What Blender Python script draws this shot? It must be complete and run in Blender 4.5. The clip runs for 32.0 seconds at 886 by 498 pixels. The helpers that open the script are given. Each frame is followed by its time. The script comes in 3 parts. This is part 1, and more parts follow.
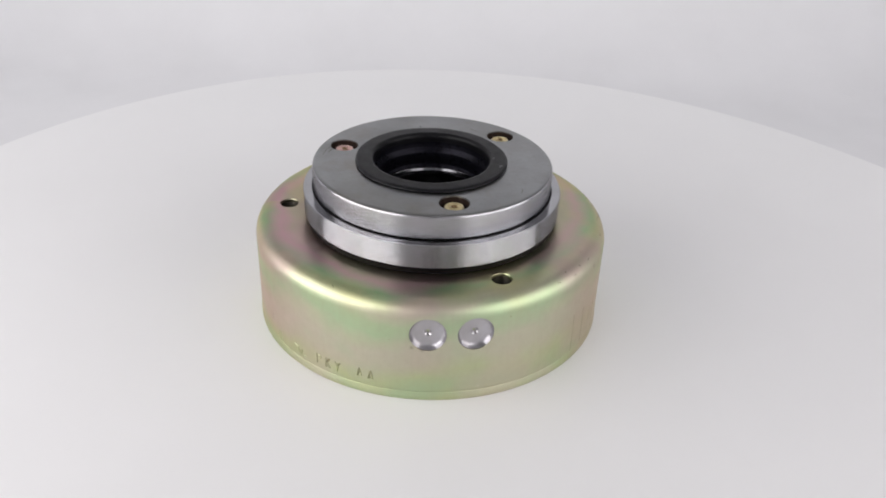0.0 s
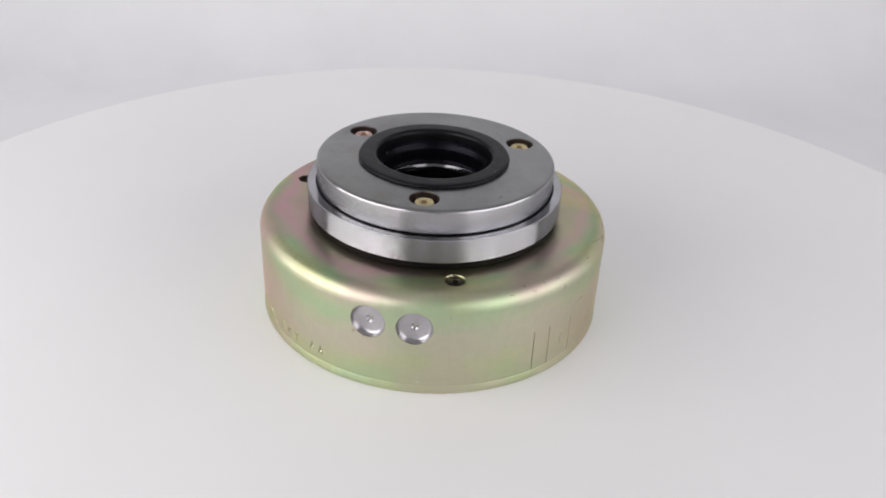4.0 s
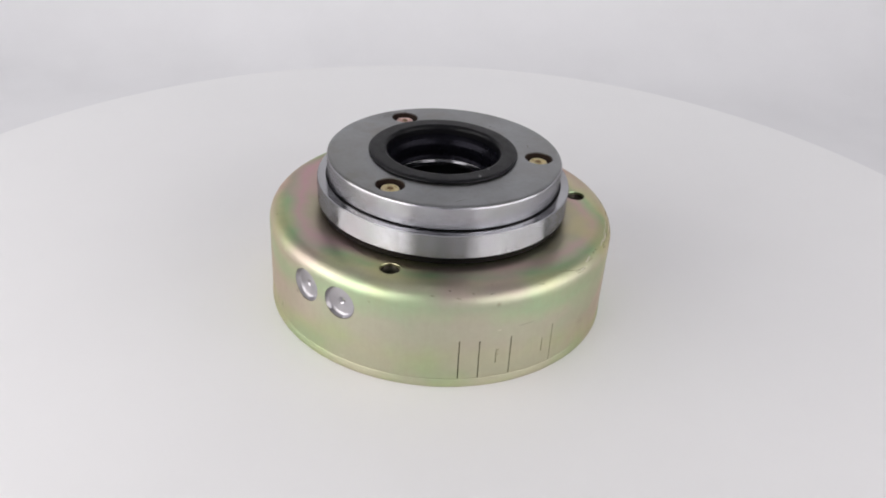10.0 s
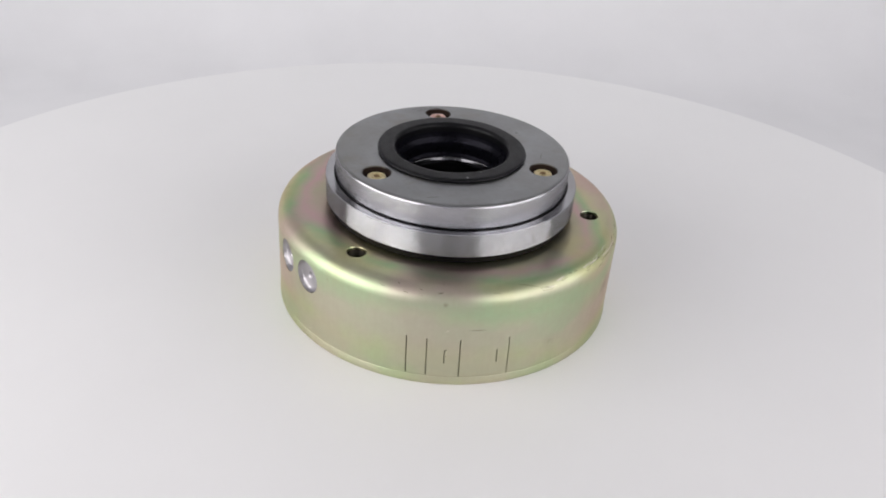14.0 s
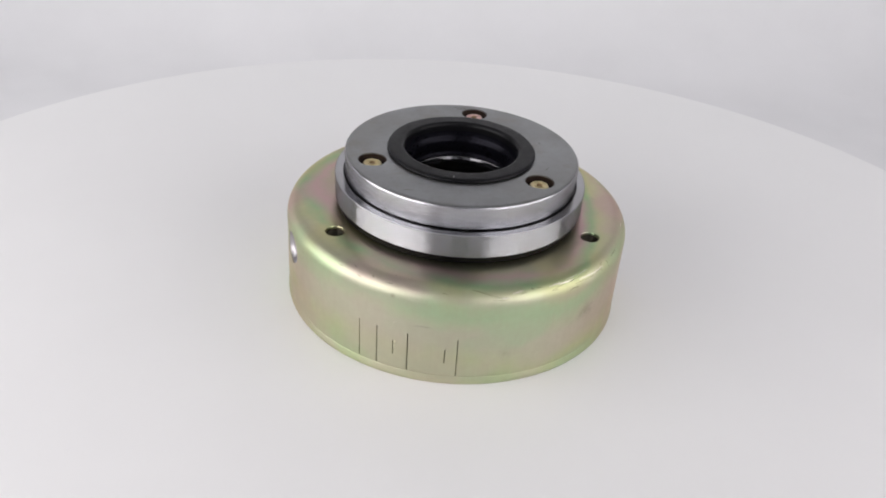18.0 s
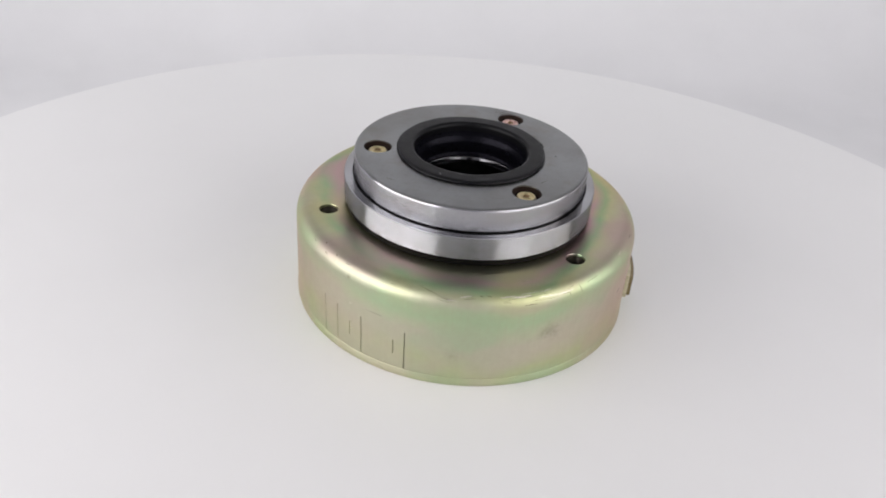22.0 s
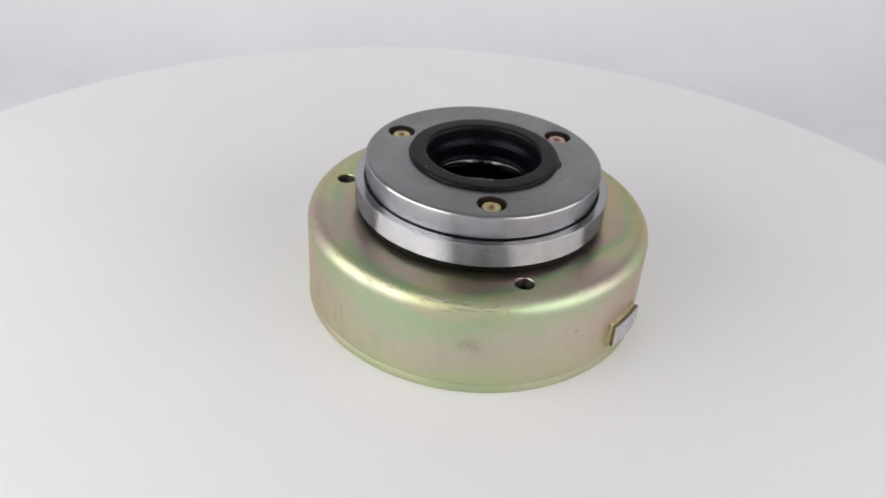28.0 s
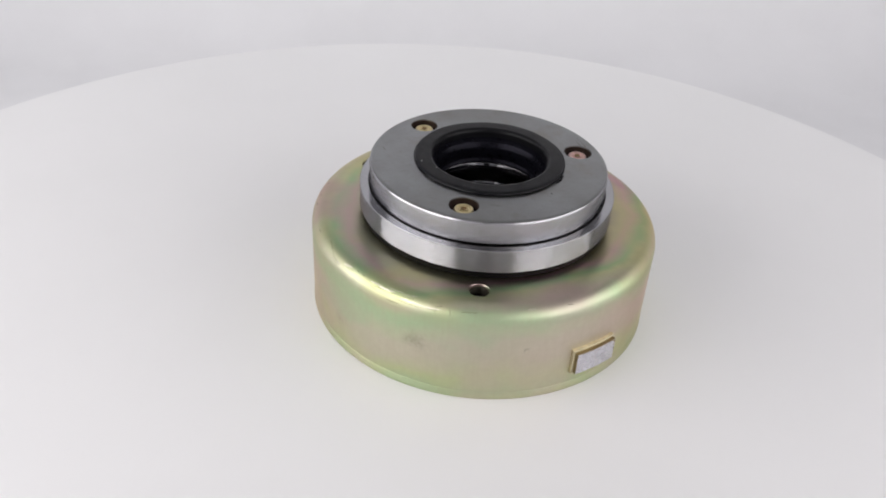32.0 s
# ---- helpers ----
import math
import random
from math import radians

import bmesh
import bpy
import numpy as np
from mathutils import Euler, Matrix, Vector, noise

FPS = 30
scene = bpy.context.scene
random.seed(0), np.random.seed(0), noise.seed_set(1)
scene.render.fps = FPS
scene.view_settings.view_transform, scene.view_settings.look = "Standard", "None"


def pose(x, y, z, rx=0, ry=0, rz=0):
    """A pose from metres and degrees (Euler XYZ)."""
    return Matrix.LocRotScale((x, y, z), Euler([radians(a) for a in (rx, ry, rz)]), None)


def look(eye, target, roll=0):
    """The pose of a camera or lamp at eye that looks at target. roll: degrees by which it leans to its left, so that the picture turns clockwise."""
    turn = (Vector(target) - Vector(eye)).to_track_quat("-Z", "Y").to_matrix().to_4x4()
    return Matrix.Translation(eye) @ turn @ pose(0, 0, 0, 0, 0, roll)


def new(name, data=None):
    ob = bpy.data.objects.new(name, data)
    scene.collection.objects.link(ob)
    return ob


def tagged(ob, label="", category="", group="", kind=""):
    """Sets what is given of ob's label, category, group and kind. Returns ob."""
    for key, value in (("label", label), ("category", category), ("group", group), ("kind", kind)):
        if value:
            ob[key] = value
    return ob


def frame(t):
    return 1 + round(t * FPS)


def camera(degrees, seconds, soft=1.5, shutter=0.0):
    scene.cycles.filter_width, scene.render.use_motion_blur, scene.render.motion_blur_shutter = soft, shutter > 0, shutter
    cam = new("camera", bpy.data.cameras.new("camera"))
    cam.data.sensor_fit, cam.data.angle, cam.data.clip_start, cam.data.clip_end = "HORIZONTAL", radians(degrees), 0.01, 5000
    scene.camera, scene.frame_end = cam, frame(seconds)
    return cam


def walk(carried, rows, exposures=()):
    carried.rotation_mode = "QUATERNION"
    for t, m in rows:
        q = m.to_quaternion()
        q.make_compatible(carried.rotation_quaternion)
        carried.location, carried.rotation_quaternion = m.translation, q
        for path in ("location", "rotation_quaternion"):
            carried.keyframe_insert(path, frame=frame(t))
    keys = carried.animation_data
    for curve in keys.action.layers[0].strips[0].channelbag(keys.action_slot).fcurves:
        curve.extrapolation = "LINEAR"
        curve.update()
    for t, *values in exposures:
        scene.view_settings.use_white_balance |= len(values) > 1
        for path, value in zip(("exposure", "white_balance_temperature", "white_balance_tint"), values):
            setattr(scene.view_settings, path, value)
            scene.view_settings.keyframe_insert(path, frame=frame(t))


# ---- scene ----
TAU = 2 * math.pi

# ---------------------------------------------------------------- camera
cam = camera(55.600, 32.0, soft=1.85)
EYE = Vector((0.0, -0.25284, 0.18013))
YAW, PITCH, ROLL = -0.0206, 0.56763, 2.1553
AIM = EYE + Vector((math.sin(YAW) * math.cos(PITCH), math.cos(YAW) * math.cos(PITCH), -math.sin(PITCH)))
walk(cam, [(0.0, look(EYE, AIM, ROLL)), (32.0, look(EYE, AIM, ROLL))])

# ---------------------------------------------------------------- light
world = bpy.data.worlds.new("world")
world.use_nodes = True
world.node_tree.nodes["Background"].inputs["Color"].default_value = (0.75, 0.77, 0.82, 1)
world.node_tree.nodes["Background"].inputs["Strength"].default_value = 0.04
scene.world = world


def area_lamp(name, eye, target, sx, sy, watts, colour):
    data = bpy.data.lights.new(name, "AREA")
    data.shape, data.size, data.size_y, data.energy, data.color = "RECTANGLE", sx, sy, watts, colour
    ob = new(name, data)
    ob.matrix_world = look(eye, target)
    return ob


# the lit fabric sides of the tent, left and right of the open front
area_lamp("tent_lamp_left", (-0.388, -0.235, 0.20), (0.0, -0.04, 0.03), 0.64, 0.36, 2.31, (1.0, 0.968, 0.968))
area_lamp("tent_lamp_right", (0.398, -0.228, 0.20), (0.0, -0.04, 0.03), 0.64, 0.36, 1.52, (1.0, 0.968, 0.972))
# unseen fill strip, added only to brighten the backdrop behind the table
area_lamp("backdrop_fill_lamp", (-0.08, 0.24, 0.30), (-0.08, 0.47, 0.06), 1.0, 0.10, 0.425, (0.975, 0.985, 0.978))


# ---------------------------------------------------------------- materials
class Mat:
    """A small builder round one Principled node tree."""

    def __init__(self, name, colour, rough, metal=0.0):
        self.m = bpy.data.materials.new(name)
        self.m.use_nodes = True
        self.n, self.l = self.m.node_tree.nodes, self.m.node_tree.links
        self.p = self.n["Principled BSDF"]
        self.p.inputs["Base Color"].default_value = (*colour, 1)
        self.p.inputs["Roughness"].default_value = rough
        self.p.inputs["Metallic"].default_value = metal
        self.coord = self.n.new("ShaderNodeTexCoord").outputs["Object"]

    def noise(self, scale, detail=3.0, rough=0.55, vector=None):
        k = self.n.new("ShaderNodeTexNoise")
        k.inputs["Scale"].default_value, k.inputs["Detail"].default_value = scale, detail
        k.inputs["Roughness"].default_value = rough
        self.l.new(vector or self.coord, k.inputs["Vector"])
        return k.outputs["Fac"]

    def math(self, op, a, b=0.0, clamp=False):
        k = self.n.new("ShaderNodeMath")
        k.operation, k.use_clamp = op, clamp
        for i, v in enumerate((a, b)):
            if isinstance(v, (int, float)):
                k.inputs[i].default_value = v
            else:
                self.l.new(v, k.inputs[i])
        return k.outputs[0]

    def span(self, value, a, b, c, d):
        k = self.n.new("ShaderNodeMapRange")
        for i, v in zip(("From Min", "From Max", "To Min", "To Max"), (a, b, c, d)):
            k.inputs[i].default_value = v
        self.l.new(value, k.inputs["Value"])
        return k.outputs["Result"]

    def ramp(self, value, stops):
        k = self.n.new("ShaderNodeValToRGB")
        e = k.color_ramp.elements
        while len(e) < len(stops):
            e.new(0.5)
        for el, (pos, col) in zip(e, stops):
            el.position, el.color = pos, (*col, 1)
        self.l.new(value, k.inputs["Fac"])
        return k.outputs["Color"]

    def mix(self, fac, a, b):
        k = self.n.new("ShaderNodeMix")
        k.data_type = "RGBA"
        for i, v in ((0, fac), (6, a), (7, b)):
            if isinstance(v, tuple):
                k.inputs[i].default_value = (*v, 1)
            elif isinstance(v, (int, float)):
                k.inputs[i].default_value = v
            else:
                self.l.new(v, k.inputs[i])
        return k.outputs[2]

    def polar(self):
        """Radius, turn (-pi to pi) and height of the point in its object."""
        s = self.n.new("ShaderNodeSeparateXYZ")
        self.l.new(self.coord, s.inputs[0])
        x, y, z = s.outputs
        r = self.math("SQRT", self.math("ADD", self.math("MULTIPLY", x, x), self.math("MULTIPLY", y, y)))
        return r, self.math("ARCTAN2", y, x), z

    def vector(self, x, y, z):
        k = self.n.new("ShaderNodeCombineXYZ")
        for i, v in enumerate((x, y, z)):
            if isinstance(v, (int, float)):
                k.inputs[i].default_value = v
            else:
                self.l.new(v, k.inputs[i])
        return k.outputs[0]

    def bump(self, height, strength, distance):
        k = self.n.new("ShaderNodeBump")
        k.inputs["Strength"].default_value, k.inputs["Distance"].default_value = strength, distance
        self.l.new(height, k.inputs["Height"])
        self.l.new(k.outputs[0], self.p.inputs["Normal"])

    def set(self, key, value):
        self.l.new(value, self.p.inputs[key])


def zinc_material(name, grain=1.0):
    """Yellow-passivated zinc: gold, green and pink films that drift over the metal."""
    k = Mat(name, (0.6, 0.5, 0.36), 0.3, 1.0)
    r, turn, z = k.polar()
    # the film follows the way from the flange over the edge and down the side
    run = k.math("ADD", r, k.math("MAXIMUM", k.math("SUBTRACT", 0.034, z), 0.0))
    drift = k.math("MULTIPLY", k.math("SUBTRACT", k.noise(15.0, 1.0, 0.5), 0.5), 0.027)
    drift = k.math("ADD", drift, k.math("MULTIPLY", k.math("SUBTRACT", k.noise(48.0, 3.0, 0.6), 0.5), 0.012))
    run = k.span(k.math("ADD", run, drift), 0.040, 0.096, 0.0, 1.0)
    gold, tan, rose, green = (0.55, 0.57, 0.33), (0.555, 0.555, 0.40), (0.52, 0.33, 0.375), (0.295, 0.49, 0.26)
    cream = (0.60, 0.555, 0.42)
    # first stops are darkened too, for the ring's shade on the inner flange
    films = k.ramp(run, [(0.0, (0.34, 0.305, 0.25)), (0.09, (0.40, 0.37, 0.28)), (0.155, rose), (0.245, green), (0.30, gold), (0.38, cream), (0.44, (0.48, 0.575, 0.36)), (0.50, (0.46, 0.575, 0.36)), (0.57, tan),
                         (0.64, (0.605, 0.53, 0.445)), (0.74, (0.595, 0.53, 0.43)), (0.84, gold), (0.93, (0.47, 0.54, 0.33)), (1.0, gold)])
    cloud = k.span(k.noise(60.0, 2.0), 0.3, 0.7, 0.0, 0.13)
    colour = k.mix(cloud, films, tan)
    # one half of the drum took a greener film than the other
    half = k.math("COSINE", k.math("ADD", turn, 0.55))
    colour = k.mix(k.span(half, -0.5, 1.0, 0.0, 0.32), colour, (0.48, 0.56, 0.37))
    # broad rose and green clouds down the side
    lower = k.span(z, 0.033, 0.028, 0.0, 1.0)
    broad = k.noise(1.0, 2.0, 0.5, k.vector(k.math("MULTIPLY", r, 20.0), k.math("MULTIPLY", turn, 2.3), k.math("MULTIPLY", z, 45.0)))
    colour = k.mix(k.math("MULTIPLY", lower, k.span(broad, 0.48, 0.64, 0.0, 0.50)), colour, (0.615, 0.51, 0.445))
    colour = k.mix(k.math("MULTIPLY", lower, k.span(broad, 0.45, 0.33, 0.0, 0.55)), colour, (0.45, 0.565, 0.365))
    upper = k.span(z, 0.026, 0.033, 0.0, 1.0)
    shifted = k.noise(38.0, 2.0, 0.5, k.vector(k.math("ADD", k.math("MULTIPLY", r, 1.0), 3.1), k.math("MULTIPLY", turn, 0.045), 7.3))
    colour = k.mix(k.math("MULTIPLY", upper, k.span(shifted, 0.50, 0.66, 0.0, 0.55)), colour, (0.55, 0.37, 0.40))
    colour = k.mix(k.math("MULTIPLY", upper, k.span(shifted, 0.46, 0.32, 0.0, 0.55)), colour, (0.57, 0.52, 0.27))
    colour = k.mix(k.span(k.noise(420.0, 4.0, 0.65), 0.35, 0.72, 0.0, 0.16), colour, (0.42, 0.37, 0.26))
    streak = k.noise(1.0, 3.0, 0.6, k.vector(k.math("MULTIPLY", turn, 60.0), k.math("MULTIPLY", z, 70.0), k.math("MULTIPLY", r, 90.0)))
    colour = k.mix(k.span(streak, 0.45, 0.75, 0.0, 0.10), colour, (0.46, 0.38, 0.29))
    height = z
    # smudges of old oil on the side
    for a, z, size, most in ((38.2, 0.0200, 0.0040, 0.34), (40.4, 0.0188, 0.0046, 0.30), (36.6, 0.0186, 0.0030, 0.26), (-92.5, 0.0196, 0.0011, 0.6), (-89.2, 0.0191, 0.0012, 0.5), (-26.0, 0.0305, 0.0012, 0.6), (9.0, 0.012, 0.004, 0.2)):
        gap = k.n.new("ShaderNodeVectorMath")
        gap.operation = "DISTANCE"
        gap.inputs[1].default_value = (0.06 * math.cos(radians(a)), 0.06 * math.sin(radians(a)), z)
        k.l.new(k.coord, gap.inputs[0])
        near = k.math("ADD", k.span(gap.outputs["Value"], 0.0, size, 1.0, 0.0), k.math("MULTIPLY", k.math("SUBTRACT", k.noise(900.0, 3.0), 0.5), 1.6))
        colour = k.mix(k.math("MULTIPLY", k.math("MULTIPLY", near, k.span(gap.outputs["Value"], 0.0, size * 1.3, 1.0, 0.0), True), most, True), colour, (0.22, 0.17, 0.12))
    specks = k.span(k.noise(700.0, 1.0), 0.815, 0.84, 0.0, 0.5)
    tone = k.n.new("ShaderNodeMix")
    tone.data_type, tone.blend_type = "RGBA", "MULTIPLY"
    tone.inputs[0].default_value, tone.inputs[7].default_value = 1.0, (0.965, 1.0, 0.98, 1)
    k.l.new(colour, tone.inputs[6])
    k.set("Base Color", k.mix(specks, tone.outputs[2], (0.20, 0.15, 0.09)))
    k.set("Roughness", k.math("ADD", k.math("MULTIPLY", k.span(k.noise(160.0, 4.0), 0.3, 0.7, 0.40, 0.49), k.span(r, 0.052, 0.056, 0.72, 1.0)), k.math("MULTIPLY", specks, 0.2)))
    k.p.inputs["Specular Tint"].default_value = (1.0, 0.74, 0.74, 1)
    # small dents along the rounded edge, fine grain all over
    edge = k.math("MULTIPLY", k.span(height, 0.027, 0.030, 0.0, 1.0), k.span(r, 0.053, 0.056, 0.0, 1.0))
    dents = k.math("MULTIPLY", k.noise(170.0, 3.0, 0.6), k.math("ADD", k.math("MULTIPLY", edge, 0.16), 0.03))
    k.bump(k.math("ADD", dents, k.math("MULTIPLY", k.noise(1400.0, 3.0), 0.05 * grain)), 1.0, 0.0003)
    return k.m


def turned_material(name, colour, rough, aniso, depth, smear=0.06, oil=0.0):
    """Steel cut on a lathe: fine rings round the axis, and faint oil stains."""
    k = Mat(name, colour, rough, 1.0)
    r, turn, z = k.polar()
    rings = k.noise(1.0, 3.0, 0.7, k.vector(k.math("MULTIPLY", r, 5200.0), k.math("MULTIPLY", turn, 1.6), k.math("MULTIPLY", z, 5200.0)))
    stain = k.noise(90.0, 4.0)
    k.set("Roughness", k.math("ADD", k.span(stain, 0.3, 0.7, rough - smear, rough + smear), k.span(rings, 0.3, 0.7, -0.03, 0.03)))
    dark = (colour[0] * 0.68, colour[1] * 0.65, colour[2] * 0.60)
    tone = k.mix(k.span(k.noise(34.0, 5.0, 0.65), 0.40, 0.70, 0.0, 0.7), colour, dark)
    k.set("Base Color", k.mix(k.span(k.noise(520.0, 3.0), 0.55, 0.80, 0.0, 0.35), tone, dark))
    if oil:  # thin brown oil that has dried in patches
        film = k.span(k.noise(62.0, 5.0, 0.65), 0.52, 0.72, 0.0, oil)
        k.set("Base Color", k.mix(film, k.p.inputs["Base Color"].links[0].from_socket, (0.21, 0.185, 0.15)))
    k.p.inputs["Anisotropic"].default_value, k.p.inputs["Anisotropic Rotation"].default_value = aniso, 0.25
    t = k.n.new("ShaderNodeTangent")
    t.direction_type, t.axis = "RADIAL", "Z"
    k.l.new(t.outputs[0], k.p.inputs["Tangent"])
    k.bump(rings, depth, 0.00006)
    return k.m


def grooved(material, reach):
    """Lathe grooves too fine to see one by one: they tip the surface up and down, never sideways."""
    n, l = material.node_tree.nodes, material.node_tree.links
    grain, size = n.new("ShaderNodeTexWhiteNoise"), n.new("ShaderNodeVectorMath")
    size.operation, size.inputs[3].default_value = "SCALE", 40000.0
    l.new(n["Texture Coordinate"].outputs["Object"], size.inputs[0])
    l.new(size.outputs[0], grain.inputs["Vector"])
    span, up, add, unit = n.new("ShaderNodeMapRange"), n.new("ShaderNodeCombineXYZ"), n.new("ShaderNodeVectorMath"), n.new("ShaderNodeVectorMath")
    span.inputs["To Min"].default_value, span.inputs["To Max"].default_value = -reach / 2, reach / 2
    l.new(grain.outputs["Value"], span.inputs["Value"])
    l.new(span.outputs["Result"], up.inputs["Z"])
    add.operation, unit.operation = "ADD", "NORMALIZE"
    l.new(n.new("ShaderNodeNewGeometry").outputs["Normal"], add.inputs[0])
    l.new(up.outputs[0], add.inputs[1])
    l.new(add.outputs[0], unit.inputs[0])
    l.new(unit.outputs[0], n["Principled BSDF"].inputs["Normal"])


def plain_material(name, colour, rough, metal=0.0, scale=60.0, vary=0.12, bump=0.05, distance=0.0003):
    k = Mat(name, colour, rough, metal)
    other = tuple(max(0.0, c * (1 - 2 * vary)) for c in colour)
    k.set("Base Color", k.mix(k.span(k.noise(scale, 4.0), 0.35, 0.7, 0.0, 1.0), colour, other))
    k.set("Roughness", k.span(k.noise(scale * 3, 3.0), 0.3, 0.7, max(0.02, rough - 0.06), rough + 0.06))
    k.bump(k.noise(scale * 18, 3.0), bump, distance)
    return k.m


ZINC = zinc_material("yellow_zinc_plate")
STEEL_FACE = turned_material("turned_steel_face", (0.285, 0.292, 0.298), 0.36, 0.4, 0.10, oil=0.6)
STEEL_SIDE = turned_material("turned_steel_side", (0.50, 0.50, 0.53), 0.16, 0.0, 0.02, 0.02)
STEEL_RING = turned_material("turned_steel_ring", (0.51, 0.515, 0.54), 0.13, 0.0, 0.01, 0.02)
grooved(STEEL_RING, 1.7)
grooved(STEEL_SIDE, 0.6)
for steel in (STEEL_RING, STEEL_SIDE):
    steel.node_tree.nodes["Principled BSDF"].inputs["Specular Tint"].default_value = (0.45, 0.44, 0.44, 1)
STEEL_DARK = turned_material("dark_oiled_steel", (0.145, 0.145, 0.155), 0.11, 0.0, 0.05, 0.03)
STEEL_BARE = plain_material("bare_drilled_steel", (0.66, 0.65, 0.70), 0.28, 1.0, 240.0, 0.08, 0.12, 0.0001)
RUBBER = plain_material("black_rubber", (0.005, 0.005, 0.0065), 0.38, 0.0, 130.0, 0.15, 0.08, 0.0003)
RUBBER.node_tree.nodes["Principled BSDF"].inputs["Specular IOR Level"].default_value = 0.17
RUBBER_OILED = plain_material("oiled_black_rubber", (0.005, 0.005, 0.0075), 0.30, 0.0, 130.0, 0.15, 0.05, 0.0002)
RUBBER_OILED.node_tree.nodes["Principled BSDF"].inputs["Specular IOR Level"].default_value = 0.12
RUBBER_OILED.node_tree.nodes["Principled BSDF"].inputs["Specular Tint"].default_value = (0.80, 0.78, 1.0, 1)
STEEL_SPOT = turned_material("drilled_steel", (0.52, 0.51, 0.54), 0.31, 0.75, 0.12, 0.03)
THREAD = plain_material("tapped_steel", (0.12, 0.11, 0.09), 0.4, 1.0, 240.0, 0.06, 0.05, 0.0001)
BRASS = plain_material("yellow_zinc_bolt", (0.74, 0.64, 0.38), 0.34, 1.0, 400.0, 0.15, 0.06, 0.0001)
SOCKET_BROWN = plain_material("dark_brown_socket", (0.30, 0.20, 0.10), 0.4, 0.8, 500.0)
COPPER = plain_material("reddish_zinc_bolt", (0.76, 0.53, 0.48), 0.34, 1.0, 400.0, 0.15, 0.06, 0.0001)
# near-black put in for the shade round the clutch ring
GAP_SHADE_BLACK = plain_material("gap_shade_black", (0.02, 0.02, 0.02), 0.45, 1.0, 200.0)
DISC_WHITE = plain_material("white_laminated_board", (0.86, 0.86, 0.87), 0.45, 0.0, 9.0, 0.012, 0.02, 0.0004)
TENT_WHITE = plain_material("white_tent_fabric", (0.80, 0.80, 0.82), 0.9, 0.0, 14.0, 0.02, 0.05, 0.0006)
# grey chosen for how much light the unseen roof throws back down
ROOF_BOUNCE_GREY = plain_material("roof_bounce_grey", (0.47, 0.47, 0.475), 0.9, 0.0, 14.0, 0.02, 0.05, 0.0006)
OXIDE_SHADE = plain_material("shaded_brown_oxide", (0.05, 0.032, 0.024), 0.45, 0.4, 400.0)
PAD_GOLD = plain_material("pale_gold_zinc", (0.72, 0.66, 0.47), 0.36, 1.0, 400.0)
PAD_SIDE = plain_material("dull_brown_zinc", (0.30, 0.24, 0.13), 0.4, 1.0, 500.0)
DUST = plain_material("pale_dust", (0.5, 0.5, 0.5), 0.8, 0.0, 300.0)
SCRAPE = plain_material("scraped_zinc", (0.84, 0.80, 0.70), 0.33, 1.0, 700.0, 0.12, 0.3, 0.0001)
LINE_DARK = plain_material("dark_in_scribed_line", (0.06, 0.065, 0.04), 0.6, 0.3, 500.0)
SCUFF = plain_material("dark_scuff", (0.10, 0.08, 0.06), 0.5, 0.6, 500.0)


# ---------------------------------------------------------------- mesh helpers
def finish(bm, name, material, angle=32):
    me = bpy.data.meshes.new(name)
    bmesh.ops.recalc_face_normals(bm, faces=bm.faces)
    bm.to_mesh(me)
    bm.free()
    me.materials.append(material)
    me.polygons.foreach_set("use_smooth", [True] * len(me.polygons))
    me.set_sharp_from_angle(angle=radians(angle))
    return me


def part(name, bm, material, parent, label="", angle=32):
    ob = new(name, finish(bm, name, material, angle))
    ob.parent = parent
    return tagged(ob, label)


def lathe(profile, segs=256, closed=True):
    """A body turned round z from (radius, height) pairs; a closed outline, or from axis to axis."""
    bm = bmesh.new()
    rings, full = [], []
    ends = profile[1:] + (profile[:1] if closed else [])
    for (r0, z0), (r1, z1) in zip(profile, ends):
        full.append((r0, z0))
        size = math.hypot(r1 - r0, z1 - z0)
        if size > 0.0009:  # hold the flats flat
            for f in (0.00012 / size, 1 - 0.00012 / size):
                full.append((r0 + f * (r1 - r0), z0 + f * (z1 - z0)))
    if not closed:
        full.append(profile[-1])
    for r, z in full:
        if r < 1e-7:
            rings.append([bm.verts.new((0, 0, z))])
        else:
            rings.append([bm.verts.new((r * math.cos(TAU * i / segs), r * math.sin(TAU * i / segs), z)) for i in range(segs)])
    pairs = list(zip(rings, rings[1:] + rings[:1])) if closed else list(zip(rings, rings[1:]))
    for a, b in pairs:
        for i in range(segs):
            j = (i + 1) % segs
            if len(a) == 1 and len(b) == 1:
                break
            if len(a) == 1:
                bm.faces.new((a[0], b[j], b[i]))
            elif len(b) == 1:
                bm.faces.new((a[i], a[j], b[0]))
            else:
                bm.faces.new((a[i], a[j], b[j], b[i]))
    return bm


def arc(cx, cz, r, a0, a1, n=8):
    """Points of a fillet in a profile, angles in degrees."""
    return [(cx + r * math.cos(radians(a0 + (a1 - a0) * i / n)), cz + r * math.sin(radians(a0 + (a1 - a0) * i / n))) for i in range(n + 1)]


def move(bm, m):
    bmesh.ops.transform(bm, matrix=m, verts=bm.verts)
    return bm


def merge(bms):
    out = bmesh.new()
    for b in bms:
        me = bpy.data.meshes.new("piece")
        b.to_mesh(me)
        b.free()
        out.from_mesh(me)
        bpy.data.meshes.remove(me)
    return out


